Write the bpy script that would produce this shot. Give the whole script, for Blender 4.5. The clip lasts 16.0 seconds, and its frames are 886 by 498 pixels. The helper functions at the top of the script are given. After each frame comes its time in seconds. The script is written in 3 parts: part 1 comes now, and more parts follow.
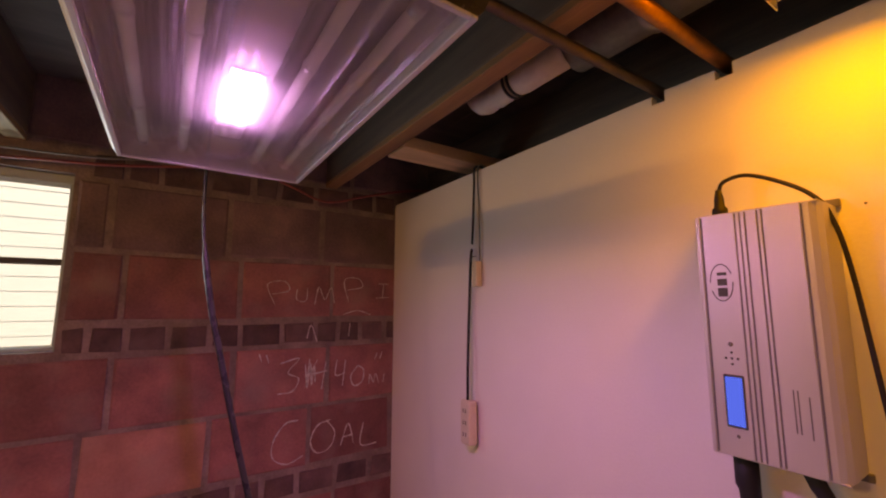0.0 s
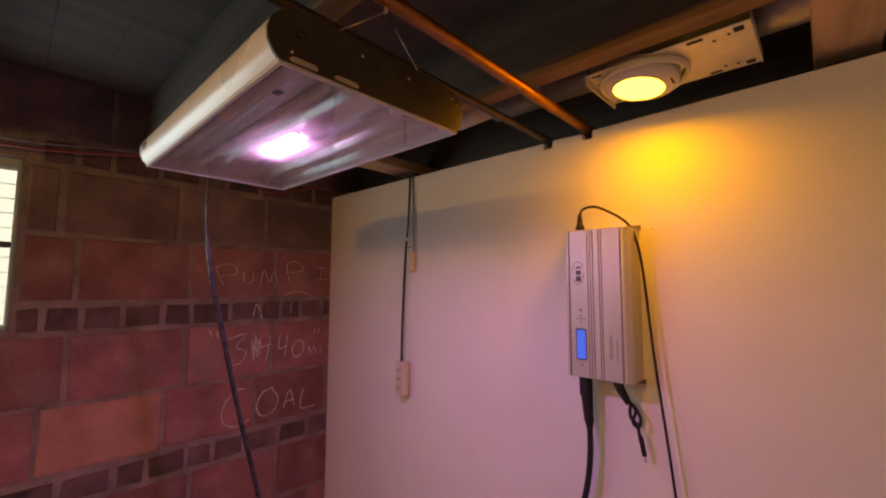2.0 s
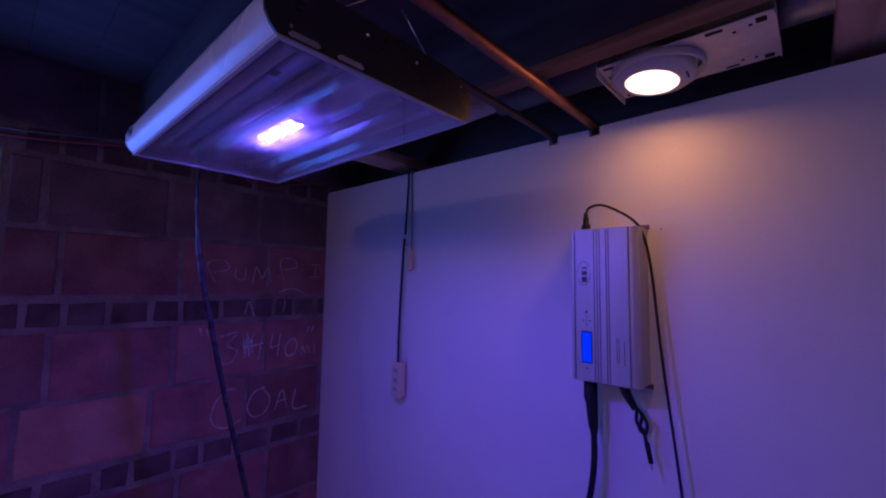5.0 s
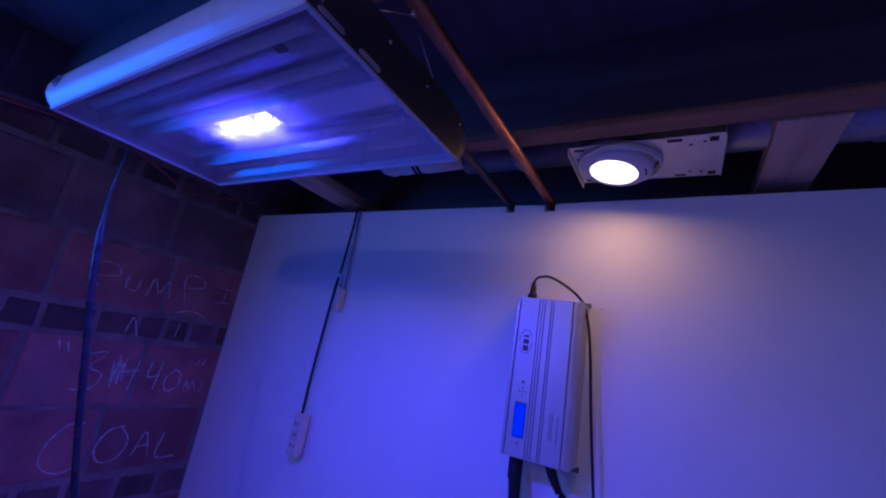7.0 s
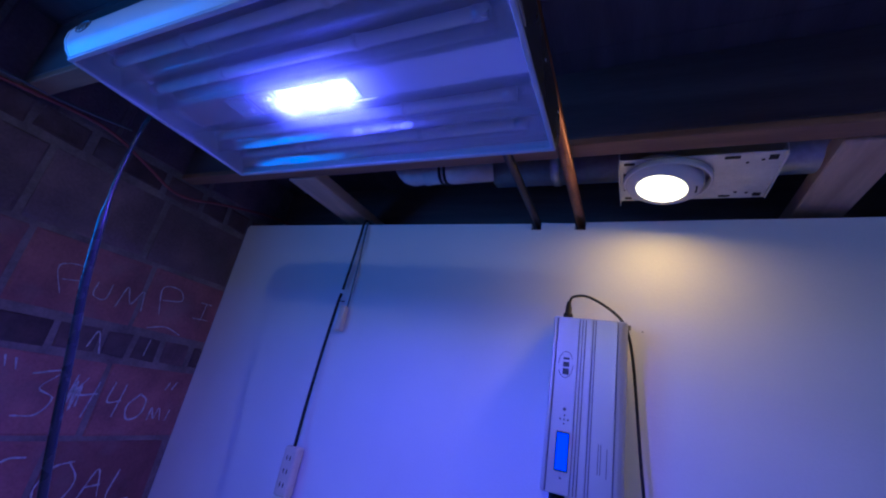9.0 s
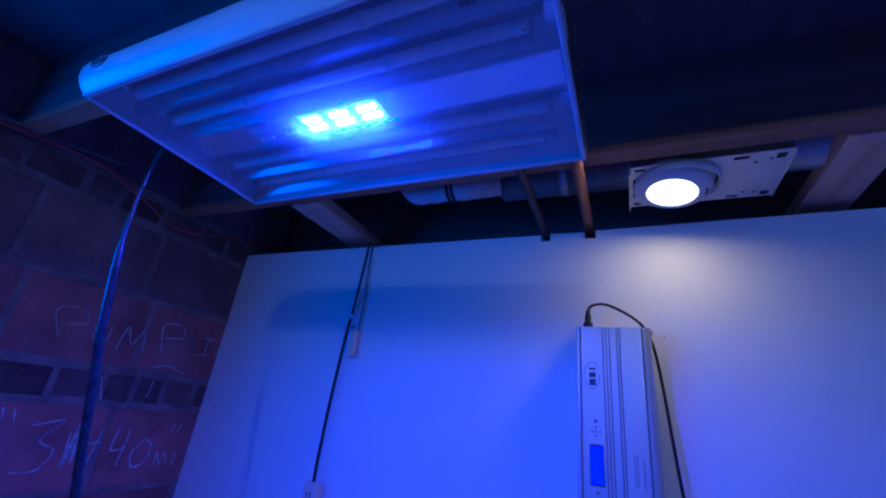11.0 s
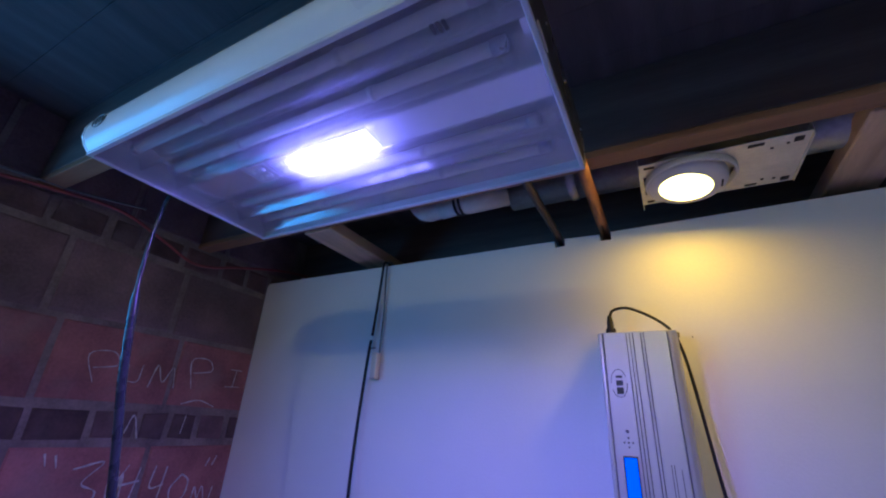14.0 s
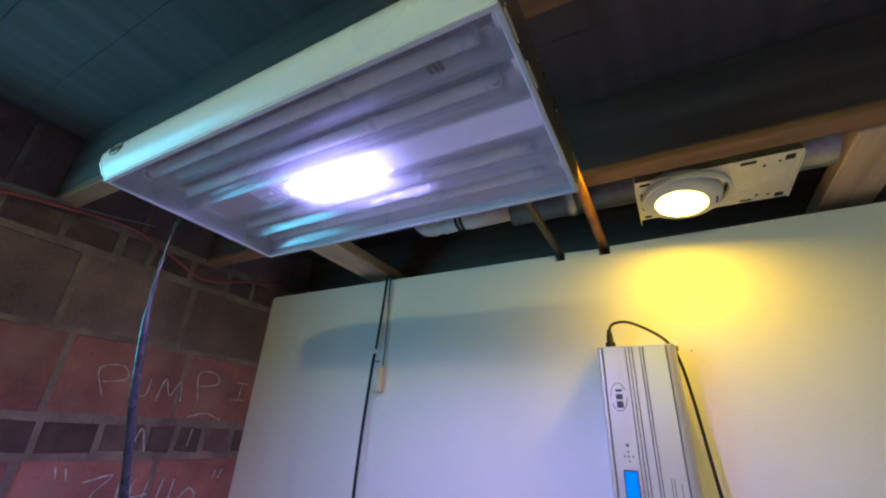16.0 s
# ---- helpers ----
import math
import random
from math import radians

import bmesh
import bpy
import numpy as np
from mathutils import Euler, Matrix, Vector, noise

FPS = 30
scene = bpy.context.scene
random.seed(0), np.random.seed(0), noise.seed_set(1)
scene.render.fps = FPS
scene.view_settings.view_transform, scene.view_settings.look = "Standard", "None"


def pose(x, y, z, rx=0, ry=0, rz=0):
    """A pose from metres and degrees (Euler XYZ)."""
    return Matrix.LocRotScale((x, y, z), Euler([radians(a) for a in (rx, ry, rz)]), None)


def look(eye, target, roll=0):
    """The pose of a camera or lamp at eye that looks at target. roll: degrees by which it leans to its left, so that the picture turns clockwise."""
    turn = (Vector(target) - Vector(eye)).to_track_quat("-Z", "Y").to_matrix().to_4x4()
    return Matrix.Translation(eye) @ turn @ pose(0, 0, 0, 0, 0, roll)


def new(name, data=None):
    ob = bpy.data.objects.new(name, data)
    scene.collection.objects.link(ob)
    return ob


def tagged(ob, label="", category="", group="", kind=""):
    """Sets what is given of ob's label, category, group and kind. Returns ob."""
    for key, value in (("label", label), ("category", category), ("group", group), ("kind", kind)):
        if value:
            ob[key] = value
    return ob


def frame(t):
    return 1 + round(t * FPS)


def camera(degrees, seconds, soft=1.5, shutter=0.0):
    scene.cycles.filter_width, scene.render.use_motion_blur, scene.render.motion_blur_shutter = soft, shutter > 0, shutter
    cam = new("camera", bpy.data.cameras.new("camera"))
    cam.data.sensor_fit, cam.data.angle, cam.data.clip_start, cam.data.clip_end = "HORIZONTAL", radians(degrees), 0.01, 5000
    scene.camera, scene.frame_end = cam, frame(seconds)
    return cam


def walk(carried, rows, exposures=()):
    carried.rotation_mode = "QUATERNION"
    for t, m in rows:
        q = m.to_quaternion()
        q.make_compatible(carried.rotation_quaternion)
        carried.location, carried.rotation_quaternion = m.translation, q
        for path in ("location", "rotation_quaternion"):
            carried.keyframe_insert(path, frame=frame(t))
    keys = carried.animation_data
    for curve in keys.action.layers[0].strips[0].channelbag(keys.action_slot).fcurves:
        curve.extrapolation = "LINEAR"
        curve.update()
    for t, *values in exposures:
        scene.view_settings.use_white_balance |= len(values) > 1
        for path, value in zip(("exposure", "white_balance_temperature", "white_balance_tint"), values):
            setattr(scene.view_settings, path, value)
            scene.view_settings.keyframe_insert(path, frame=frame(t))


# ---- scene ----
cam = camera(94.3, 16.0, soft=2.1)
PATH = [
    (0, (1.662, -0.839, 1.608), (0.01, 0.258, 1.868), 0.1),
    (0.5, (1.696, -1.071, 1.612), (0.214, 0.239, 1.906), -2.1),
    (1, (1.74, -1.207, 1.607), (0.305, 0.17, 1.823), 0.2),
    (1.5, (1.807, -1.16, 1.613), (0.425, 0.272, 1.813), 0.5),
    (2, (1.838, -1.133, 1.611), (0.478, 0.324, 1.781), 0.2),
    (2.5, (1.821, -1.132, 1.614), (0.469, 0.333, 1.774), 0.1),
    (3, (1.814, -1.131, 1.614), (0.465, 0.338, 1.766), -0.0),
    (5.5, (1.79, -1.114, 1.612), (0.466, 0.374, 1.786), 1.5),
    (6, (1.782, -1.12, 1.62), (0.515, 0.414, 1.831), 3.0),
    (6.5, (1.749, -1.108, 1.589), (0.576, 0.48, 1.912), 5.8),
    (7, (1.698, -1.117, 1.576), (0.681, 0.533, 2.066), 9.8),
    (7.5, (1.661, -1.113, 1.58), (0.682, 0.551, 2.102), 11.1),
    (8, (1.604, -1.114, 1.558), (0.676, 0.566, 2.121), 10.8),
    (10.5, (1.424, -1.113, 1.501), (0.653, 0.559, 2.282), 10.1),
    (11, (1.429, -1.131, 1.51), (0.637, 0.541, 2.271), 6.7),
    (11.5, (1.455, -1.118, 1.502), (0.619, 0.52, 2.288), 4.9),
    (12, (1.459, -1.121, 1.513), (0.597, 0.508, 2.29), 3.8),
    (12.5, (1.452, -1.122, 1.523), (0.58, 0.508, 2.286), 3.3),
    (13, (1.452, -1.115, 1.523), (0.569, 0.503, 2.299), 3.3),
    (13.5, (1.449, -1.117, 1.531), (0.568, 0.5, 2.311), 3.1),
    (14, (1.451, -1.12, 1.536), (0.569, 0.492, 2.324), 3.0),
    (14.5, (1.451, -1.128, 1.539), (0.568, 0.478, 2.34), 3.0),
    (15, (1.46, -1.137, 1.547), (0.574, 0.463, 2.356), 2.7),
    (15.5, (1.465, -1.141, 1.545), (0.576, 0.453, 2.362), 2.7),
    (16, (1.47, -1.141, 1.541), (0.576, 0.444, 2.371), 3.0),
]
walk(cam, [(t, look(eye, target, roll)) for t, eye, target, roll in PATH], [
    (0, 0.2, 33000, 42), (1.5, 0.17, 33000, 38), (2.5, 0.2, 29000, 18), (3.0, 0.27, 22000, 2), (5.4, -1.55, 4150, 110), (6.4, -1.55, 4000, 106), (7.0, -1.15, 3900, 78), (7.5, -0.8, 3850, 52), (8.0, -0.45, 4000, 34),
    (10.4, -0.88, 3080, 38), (13.0, -0.88, 3080, 38), (13.5, -0.58, 3350, 26), (14.0, 0.0, 4500, 4), (14.5, 0.68, 9500, -22), (15.0, 0.75, 7600, -28), (15.5, 0.8, 6600, -32), (16.0, 0.8, 6500, -34)])

# ---- world, large lights ----
world = bpy.data.worlds.new("sky")
scene.world = world
world.use_nodes = True
wn = world.node_tree.nodes
sky = wn.new("ShaderNodeTexSky")
sky.sky_type, sky.sun_disc = "NISHITA", False
sky.sun_elevation, sky.sun_rotation = radians(48), radians(75)
world.node_tree.links.new(sky.outputs["Color"], wn["Background"].inputs["Color"])
wn["Background"].inputs["Strength"].default_value = 0.15


def lamp(name, kind, m, energy, colour, **more):
    data = bpy.data.lights.new(name, kind)
    data.energy, data.color = energy, colour
    if kind == "AREA":
        data.shape, data.size, data.spread = "DISK", more.get("size", 0.1), radians(more.get("spread", 180))
        if "size_y" in more:
            data.shape, data.size_y = "RECTANGLE", more["size_y"]
    ob = new(name, data)
    ob.matrix_world = m
    return ob


sun = bpy.data.lights.new("sun", "SUN")
sun.energy, sun.angle, sun.color = 5.0, radians(0.5), (1.0, 0.98, 0.95)
new("sun", sun).matrix_world = look((6, -2.5, 7), (0, 0, 0))

LED_COLOUR = (0.34, 0.14, 1.0)
WARM = (1.0, 0.47, 0.008)
ROOM = (1.0, 0.76, 0.36)
FIX = (1.076, -0.777)               # middle of the hanging aquarium light, in plan
DOWN = (1.558, -0.168)              # middle of the recessed downlight
lamp("window_light", "AREA", look((-0.03, -1.52, 1.72), (1, -1.52, 1.7)), 8.5, (0.17, 0.52, 1.0), size=0.74, size_y=0.46)
for dx, e in ((-0.04, 2.2), (0.006, 1.4), (0.052, 2.2)):
    lamp("led_light", "AREA", pose(FIX[0] + dx, FIX[1], 1.863), e, LED_COLOUR, size=0.026, spread=160)
lamp("downlight_light", "AREA", pose(DOWN[0] - 0.008, DOWN[1] + 0.002, 2.05, -8, 5, 0), 1.8, WARM, size=0.09)


# ---- materials ----
def mat(name, colour=(0.5, 0.5, 0.5), rough=0.6, metal=0.0, vary=0.12, scale=9.0, bump=0.1, fine=90.0, stretch=(1, 1, 1),
        obj_random=0.0, dark=None, spec=0.5, stain=0.0, smear=None):
    """Two scales of colour variation, a fine relief and uneven gloss."""
    m = bpy.data.materials.new(name)
    m.use_nodes = True
    nt = m.node_tree
    N, L = nt.nodes.new, nt.links.new
    b = nt.nodes["Principled BSDF"]
    b.inputs["Metallic"].default_value = metal
    b.inputs["Specular IOR Level"].default_value = spec
    geo = N("ShaderNodeNewGeometry")
    mp = N("ShaderNodeMapping")
    mp.inputs["Scale"].default_value = stretch
    L(geo.outputs["Position"], mp.inputs["Vector"])

    def noise_tex(s, detail):
        n = N("ShaderNodeTexNoise")
        n.inputs["Scale"].default_value, n.inputs["Detail"].default_value = s, detail
        L(mp.outputs["Vector"], n.inputs["Vector"])
        return n.outputs["Fac"]

    big, small = noise_tex(scale, 4), noise_tex(fine, 3)
    add = N("ShaderNodeMath")
    add.operation = "MULTIPLY_ADD"
    L(small, add.inputs[0])
    add.inputs[1].default_value = 0.45
    L(big, add.inputs[2])
    ramp = N("ShaderNodeMapRange")
    ramp.inputs["From Min"].default_value, ramp.inputs["From Max"].default_value = 0.45, 1.0
    ramp.inputs["To Min"].default_value, ramp.inputs["To Max"].default_value = 1 - vary, 1 + vary
    L(add.outputs[0], ramp.inputs["Value"])
    value = ramp.outputs["Result"]
    if obj_random:
        info = N("ShaderNodeObjectInfo")
        r2 = N("ShaderNodeMapRange")
        r2.inputs["To Min"].default_value, r2.inputs["To Max"].default_value = 1 - obj_random, 1 + obj_random
        L(info.outputs["Random"], r2.inputs["Value"])
        mul = N("ShaderNodeMath")
        mul.operation = "MULTIPLY"
        L(value, mul.inputs[0])
        L(r2.outputs["Result"], mul.inputs[1])
        value = mul.outputs[0]
    base = N("ShaderNodeMix")
    base.data_type = "RGBA"
    base.inputs["A"].default_value = (*(dark or [c * 0.75 for c in colour]), 1)
    base.inputs["B"].default_value = (*colour, 1)
    base.inputs["Factor"].default_value = 1.0
    if dark:
        L(big, base.inputs["Factor"])
    hsv = N("ShaderNodeHueSaturation")
    L(base.outputs["Result"], hsv.inputs["Color"])
    L(value, hsv.inputs["Value"])
    out = hsv.outputs["Color"]
    if stain:
        spots = noise_tex(2.3, 6)
        sr = N("ShaderNodeMapRange")
        sr.inputs["From Min"].default_value, sr.inputs["From Max"].default_value = 0.52, 0.75
        sr.inputs["To Max"].default_value = stain
        L(spots, sr.inputs["Value"])
        sm = N("ShaderNodeMix")
        sm.data_type = "RGBA"
        sm.inputs["B"].default_value = (colour[0] * 0.5, colour[1] * 0.46, colour[2] * 0.4, 1)
        L(sr.outputs["Result"], sm.inputs["Factor"])
        L(out, sm.inputs["A"])
        out = sm.outputs["Result"]
    if smear:
        mask = noise_tex(6.5, 8)
        sr = N("ShaderNodeMapRange")
        sr.inputs["From Min"].default_value, sr.inputs["From Max"].default_value = 0.5, 0.8
        sr.inputs["To Max"].default_value = 0.75
        L(mask, sr.inputs["Value"])
        sm = N("ShaderNodeMix")
        sm.data_type = "RGBA"
        sm.inputs["B"].default_value = (*smear, 1)
        L(sr.outputs["Result"], sm.inputs["Factor"])
        L(out, sm.inputs["A"])
        out = sm.outputs["Result"]
    L(out, b.inputs["Base Color"])
    rr = N("ShaderNodeMapRange")
    rr.inputs["To Min"].default_value, rr.inputs["To Max"].default_value = max(0.03, rough - 0.12), min(1.0, rough + 0.12)
    L(big, rr.inputs["Value"])
    L(rr.outputs["Result"], b.inputs["Roughness"])
    if bump:
        bp = N("ShaderNodeBump")
        bp.inputs["Strength"].default_value, bp.inputs["Distance"].default_value = bump, 0.004
        L(small, bp.inputs["Height"])
        L(bp.outputs["Normal"], b.inputs["Normal"])
    return m


def glow(name, colour, strength):
    m = bpy.data.materials.new(name)
    m.use_nodes = True
    nt = m.node_tree
    e = nt.nodes.new("ShaderNodeEmission")
    e.inputs["Color"].default_value, e.inputs["Strength"].default_value = (*colour, 1), strength
    nt.links.new(e.outputs[0], nt.nodes["Material Output"].inputs["Surface"])
    return m


def clear(name, haze, tint=(1, 1, 1), gloss_rough=0.03, least=0.035, frost=0.0):
    """A thin clear sheet: see-through, glossy by Fresnel, and with a little mottled haze."""
    m = bpy.data.materials.new(name)
    m.use_nodes = True
    nt = m.node_tree
    N, L = nt.nodes.new, nt.links.new
    tr, gl, tl, lw = N("ShaderNodeBsdfTransparent"), N("ShaderNodeBsdfGlossy"), N("ShaderNodeBsdfTranslucent"), N("ShaderNodeLayerWeight")
    power, fr = N("ShaderNodeMath"), N("ShaderNodeMapRange")
    tr.inputs["Color"].default_value = (*tint, 1)
    gl.inputs["Roughness"].default_value = gloss_rough
    power.operation = "POWER"
    power.inputs[1].default_value = 4.0
    L(lw.outputs["Facing"], power.inputs[0])
    L(power.outputs[0], fr.inputs["Value"])
    fr.inputs["To Min"].default_value, fr.inputs["To Max"].default_value = least, 0.9
    tl.inputs["Color"].default_value = (0.9, 0.9, 0.9, 1)
    mottle, ramp = N("ShaderNodeTexNoise"), N("ShaderNodeMapRange")
    mottle.inputs["Scale"].default_value, mottle.inputs["Detail"].default_value = 14, 6
    ramp.inputs["To Min"].default_value, ramp.inputs["To Max"].default_value = haze * 0.75, haze * 1.25
    L(mottle.outputs["Fac"], ramp.inputs["Value"])
    m1, m2 = N("ShaderNodeMixShader"), N("ShaderNodeMixShader")
    L(ramp.outputs["Result"], m1.inputs[0])
    L(tr.outputs[0], m1.inputs[1])
    df, m3 = N("ShaderNodeBsdfDiffuse"), N("ShaderNodeMixShader")
    df.inputs["Color"].default_value = (0.9, 0.9, 0.9, 1)
    m3.inputs[0].default_value = frost
    L(tl.outputs[0], m3.inputs[1])
    L(df.outputs[0], m3.inputs[2])
    L(m3.outputs[0], m1.inputs[2])
    L(fr.outputs[0], m2.inputs[0])
    L(m1.outputs[0], m2.inputs[1])
    L(gl.outputs[0], m2.inputs[2])
    L(m2.outputs[0], nt.nodes["Material Output"].inputs["Surface"])
    return m


WHITE_WALL = mat("white_wall_paint", (0.78, 0.76, 0.72), 0.75, vary=0.035, scale=3.5, bump=0.12, fine=160, stain=0.1)
MORTAR = mat("grey_mortar", (0.21, 0.165, 0.15), 0.95, vary=0.45, scale=9, bump=0.6, fine=120, smear=(0.12, 0.075, 0.07))
BLOCK = mat("red_clay_block", (0.29, 0.122, 0.11), 0.85, vary=0.35, scale=8, bump=0.4, fine=110, obj_random=0.3, dark=(0.2, 0.085, 0.082), stain=0.35, smear=(0.25, 0.185, 0.17))
SOOTY = mat("sooty_block", (0.21, 0.135, 0.135), 0.9, vary=0.4, scale=7, bump=0.4, fine=110, obj_random=0.25, dark=(0.13, 0.09, 0.095), smear=(0.14, 0.11, 0.105))
PALE = mat("pale_clay_block", (0.42, 0.21, 0.16), 0.85, vary=0.2, scale=10, bump=0.3, fine=110, dark=(0.33, 0.15, 0.12), smear=(0.36, 0.24, 0.2))
HEADER = mat("dark_burnt_brick", (0.13, 0.075, 0.07), 0.85, vary=0.3, scale=14, bump=0.35, fine=110, obj_random=0.45, dark=(0.06, 0.04, 0.042), smear=(0.2, 0.15, 0.14))
CHALK = mat("white_chalk", (0.5, 0.48, 0.46), 0.95, vary=0.5, scale=60, bump=0.3, fine=300)
# Shade between the joists is put into the side colour; bottoms stay brown.
JOIST = mat("shade_dark_timber", (0.17, 0.125, 0.095), 0.75, vary=0.3, scale=8, bump=0.3, fine=120, stretch=(0.2, 3, 3), dark=(0.1, 0.075, 0.06))
UNDERSIDE = mat("brown_timber", (0.33, 0.18, 0.085), 0.7, vary=0.25, scale=8, bump=0.25, fine=120, stretch=(0.2, 3, 3), dark=(0.17, 0.085, 0.04))
SUBFLOOR = mat("dark_floor_boards", (0.12, 0.1, 0.09), 0.85, vary=0.2, scale=7, bump=0.4, fine=100, stretch=(3, 0.3, 1), dark=(0.065, 0.055, 0.05))
PINE = mat("bare_pine_board", (0.68, 0.49, 0.3), 0.65, vary=0.16, scale=6, bump=0.15, fine=80, stretch=(6, 0.6, 1), dark=(0.46, 0.3, 0.17))
COPPER = mat("tarnished_copper", (0.4, 0.18, 0.085), 0.45, metal=1.0, vary=0.35, scale=22, bump=0.05, fine=120, dark=(0.22, 0.1, 0.05))
IRON = mat("dark_iron_pipe", (0.1, 0.075, 0.06), 0.5, metal=0.7, vary=0.3, scale=25, bump=0.2, fine=150)
GALV = mat("galvanised_duct", (0.3, 0.3, 0.29), 0.42, metal=0.9, vary=0.3, scale=16, bump=0.08, fine=80)
PLATE = mat("galvanised_plate", (0.62, 0.6, 0.55), 0.5, metal=0.55, vary=0.14, scale=30, bump=0.08, fine=160)
HOLE = mat("dark_hole", (0.02, 0.018, 0.016), 0.9, vary=0.2, bump=0)
TRIM = mat("white_lamp_trim", (0.6, 0.58, 0.54), 0.4, vary=0.05, bump=0)
FIXWHITE = mat("white_lacquered_aluminium", (0.72, 0.74, 0.74), 0.32, vary=0.03, scale=5, bump=0.02)
CAPMETAL = mat("dark_polished_end_plate", (0.12, 0.12, 0.11), 0.28, metal=0.7, vary=0.1, scale=8, bump=0.02)
REFLECT = mat("brushed_reflector", (0.86, 0.87, 0.88), 0.09, metal=0.9, vary=0.06, scale=10, bump=0.015, fine=200, stretch=(0.1, 5, 5))
TUBE = mat("white_tube_glass", (0.8, 0.82, 0.76), 0.25, vary=0.03, bump=0)
SOCKET = mat("white_plastic", (0.62, 0.62, 0.6), 0.45, vary=0.04, bump=0.02)
SILVER = mat("silver_anodised_aluminium", (0.56, 0.55, 0.53), 0.4, metal=0.45, vary=0.035, scale=6, bump=0.04, fine=300, stretch=(5, 1, 0.2))
GROOVE = mat("grey_groove", (0.16, 0.155, 0.15), 0.6, metal=0.3, vary=0.1, bump=0)
INK = mat("dark_print", (0.05, 0.055, 0.05), 0.6, vary=0.1, bump=0)
RUBBER = mat("black_rubber", (0.018, 0.018, 0.02), 0.6, spec=0.3, vary=0.15, scale=30, bump=0.05)
LEADBLACK = mat("glossy_black_lead", (0.022, 0.024, 0.026), 0.28, vary=0.15, scale=30, bump=0.03)
GREYCORD = mat("grey_cord", (0.12, 0.13, 0.13), 0.38, vary=0.15, scale=30, bump=0.05)
REDCORD = mat("red_brown_wire", (0.26, 0.06, 0.055), 0.5, vary=0.2, scale=30, bump=0.05)
BEIGE = mat("ivory_plastic", (0.62, 0.55, 0.42), 0.5, vary=0.08, scale=30, bump=0.03)
STEEL = mat("steel", (0.55, 0.55, 0.55), 0.3, metal=1.0, vary=0.1, bump=0)
PVC = mat("white_pipe_wrap", (0.55, 0.52, 0.47), 0.6, vary=0.15, scale=25, bump=0.3, fine=60)
# Pale tone for unseen walls and floor, added to bounce light onto the blocks.
BOUNCE = mat("pale_bounce_concrete", (0.66, 0.65, 0.62), 0.9, vary=0.12, scale=4, bump=0.3, fine=60, stain=0.2)
DARKSTONE = mat("dark_foundation", (0.11, 0.092, 0.085), 0.95, vary=0.3, scale=6, bump=0.5, fine=40)
WINFRAME = mat("grey_green_window_paint", (0.34, 0.42, 0.42), 0.5, vary=0.08, scale=12, bump=0.08)
SASH = mat("dark_window_bar", (0.05, 0.06, 0.07), 0.5, vary=0.15, bump=0.05)
# Cool daylight is put into the siding's blue, so the window reads bluish white.
SIDING = mat("blue_tinted_siding", (0.4, 0.68, 0.95), 0.6, vary=0.05, scale=3, bump=0.05)
SOIL = mat("dry_ground", (0.24, 0.22, 0.17), 0.95, vary=0.3, scale=3, bump=0.5, fine=30)
# Haze and frost are added to spread the LED glow over the cover.
ACRYLIC = clear("clear_acrylic", 0.17, frost=0.6)
GLASS = clear("window_glass", 0.02, (0.95, 0.98, 0.98))
LED_ON = glow("led_chip", (0.36, 0.25, 1.0), 520)
LENS_ON = glow("lit_lens", (1.0, 0.66, 0.14), 9)
LCD_ON = glow("blue_display", (0.0, 0.1, 1.0), 1.3)
BULB_ON = glow("lit_bulb", ROOM, 600)


# ---- mesh helpers ----
def box(bm, a, b, bevel=0.0, seg=1):
    """A box between two corners, with its edges rounded."""
    made = bmesh.ops.create_cube(bm, size=1)["verts"]
    mid, size = [(p + q) / 2 for p, q in zip(a, b)], [abs(q - p) for p, q in zip(a, b)]
    for v in made:
        v.co = Vector([c * s + m for c, s, m in zip(v.co, size, mid)])
    if bevel:
        edges = list({e for v in made for e in v.link_edges})
        bmesh.ops.bevel(bm, geom=edges, offset=min(bevel, min(size) * 0.45), segments=seg, affect="EDGES", profile=0.5)
    return bm


def prism(bm, outline, axis, lo, hi):
    """An outline in the two other axes (in order), pushed from lo to hi along an axis."""
    def at(p, h):
        c = list(p)
        c.insert("xyz".index(axis), h)
        return c
    rings = [[bm.verts.new(at(p, h)) for p in outline] for h in (lo, hi)]
    n = len(outline)
    for i in range(n):
        bm.faces.new((rings[0][i], rings[0][(i + 1) % n], rings[1][(i + 1) % n], rings[1][i]))
    bm.faces.new(rings[0][::-1])
    bm.faces.new(rings[1])
    bmesh.ops.recalc_face_normals(bm, faces=bm.faces[:])
    return bm


def smooth_line(points, steps=6):
    """A Catmull-Rom line through points."""
    p = [Vector(q) for q in points]
    p = [p[0] * 2 - p[1]] + p + [p[-1] * 2 - p[-2]]
    out = []
    for i in range(1, len(p) - 2):
        a, b, c, d = p[i - 1:i + 3]
        for k in range(steps):
            t = k / steps
            out.append(0.5 * (2 * b + (c - a) * t + (2 * a - 5 * b + 4 * c - d) * t * t + (3 * b - a - 3 * c + d) * t ** 3))
    return out + [p[-2]]


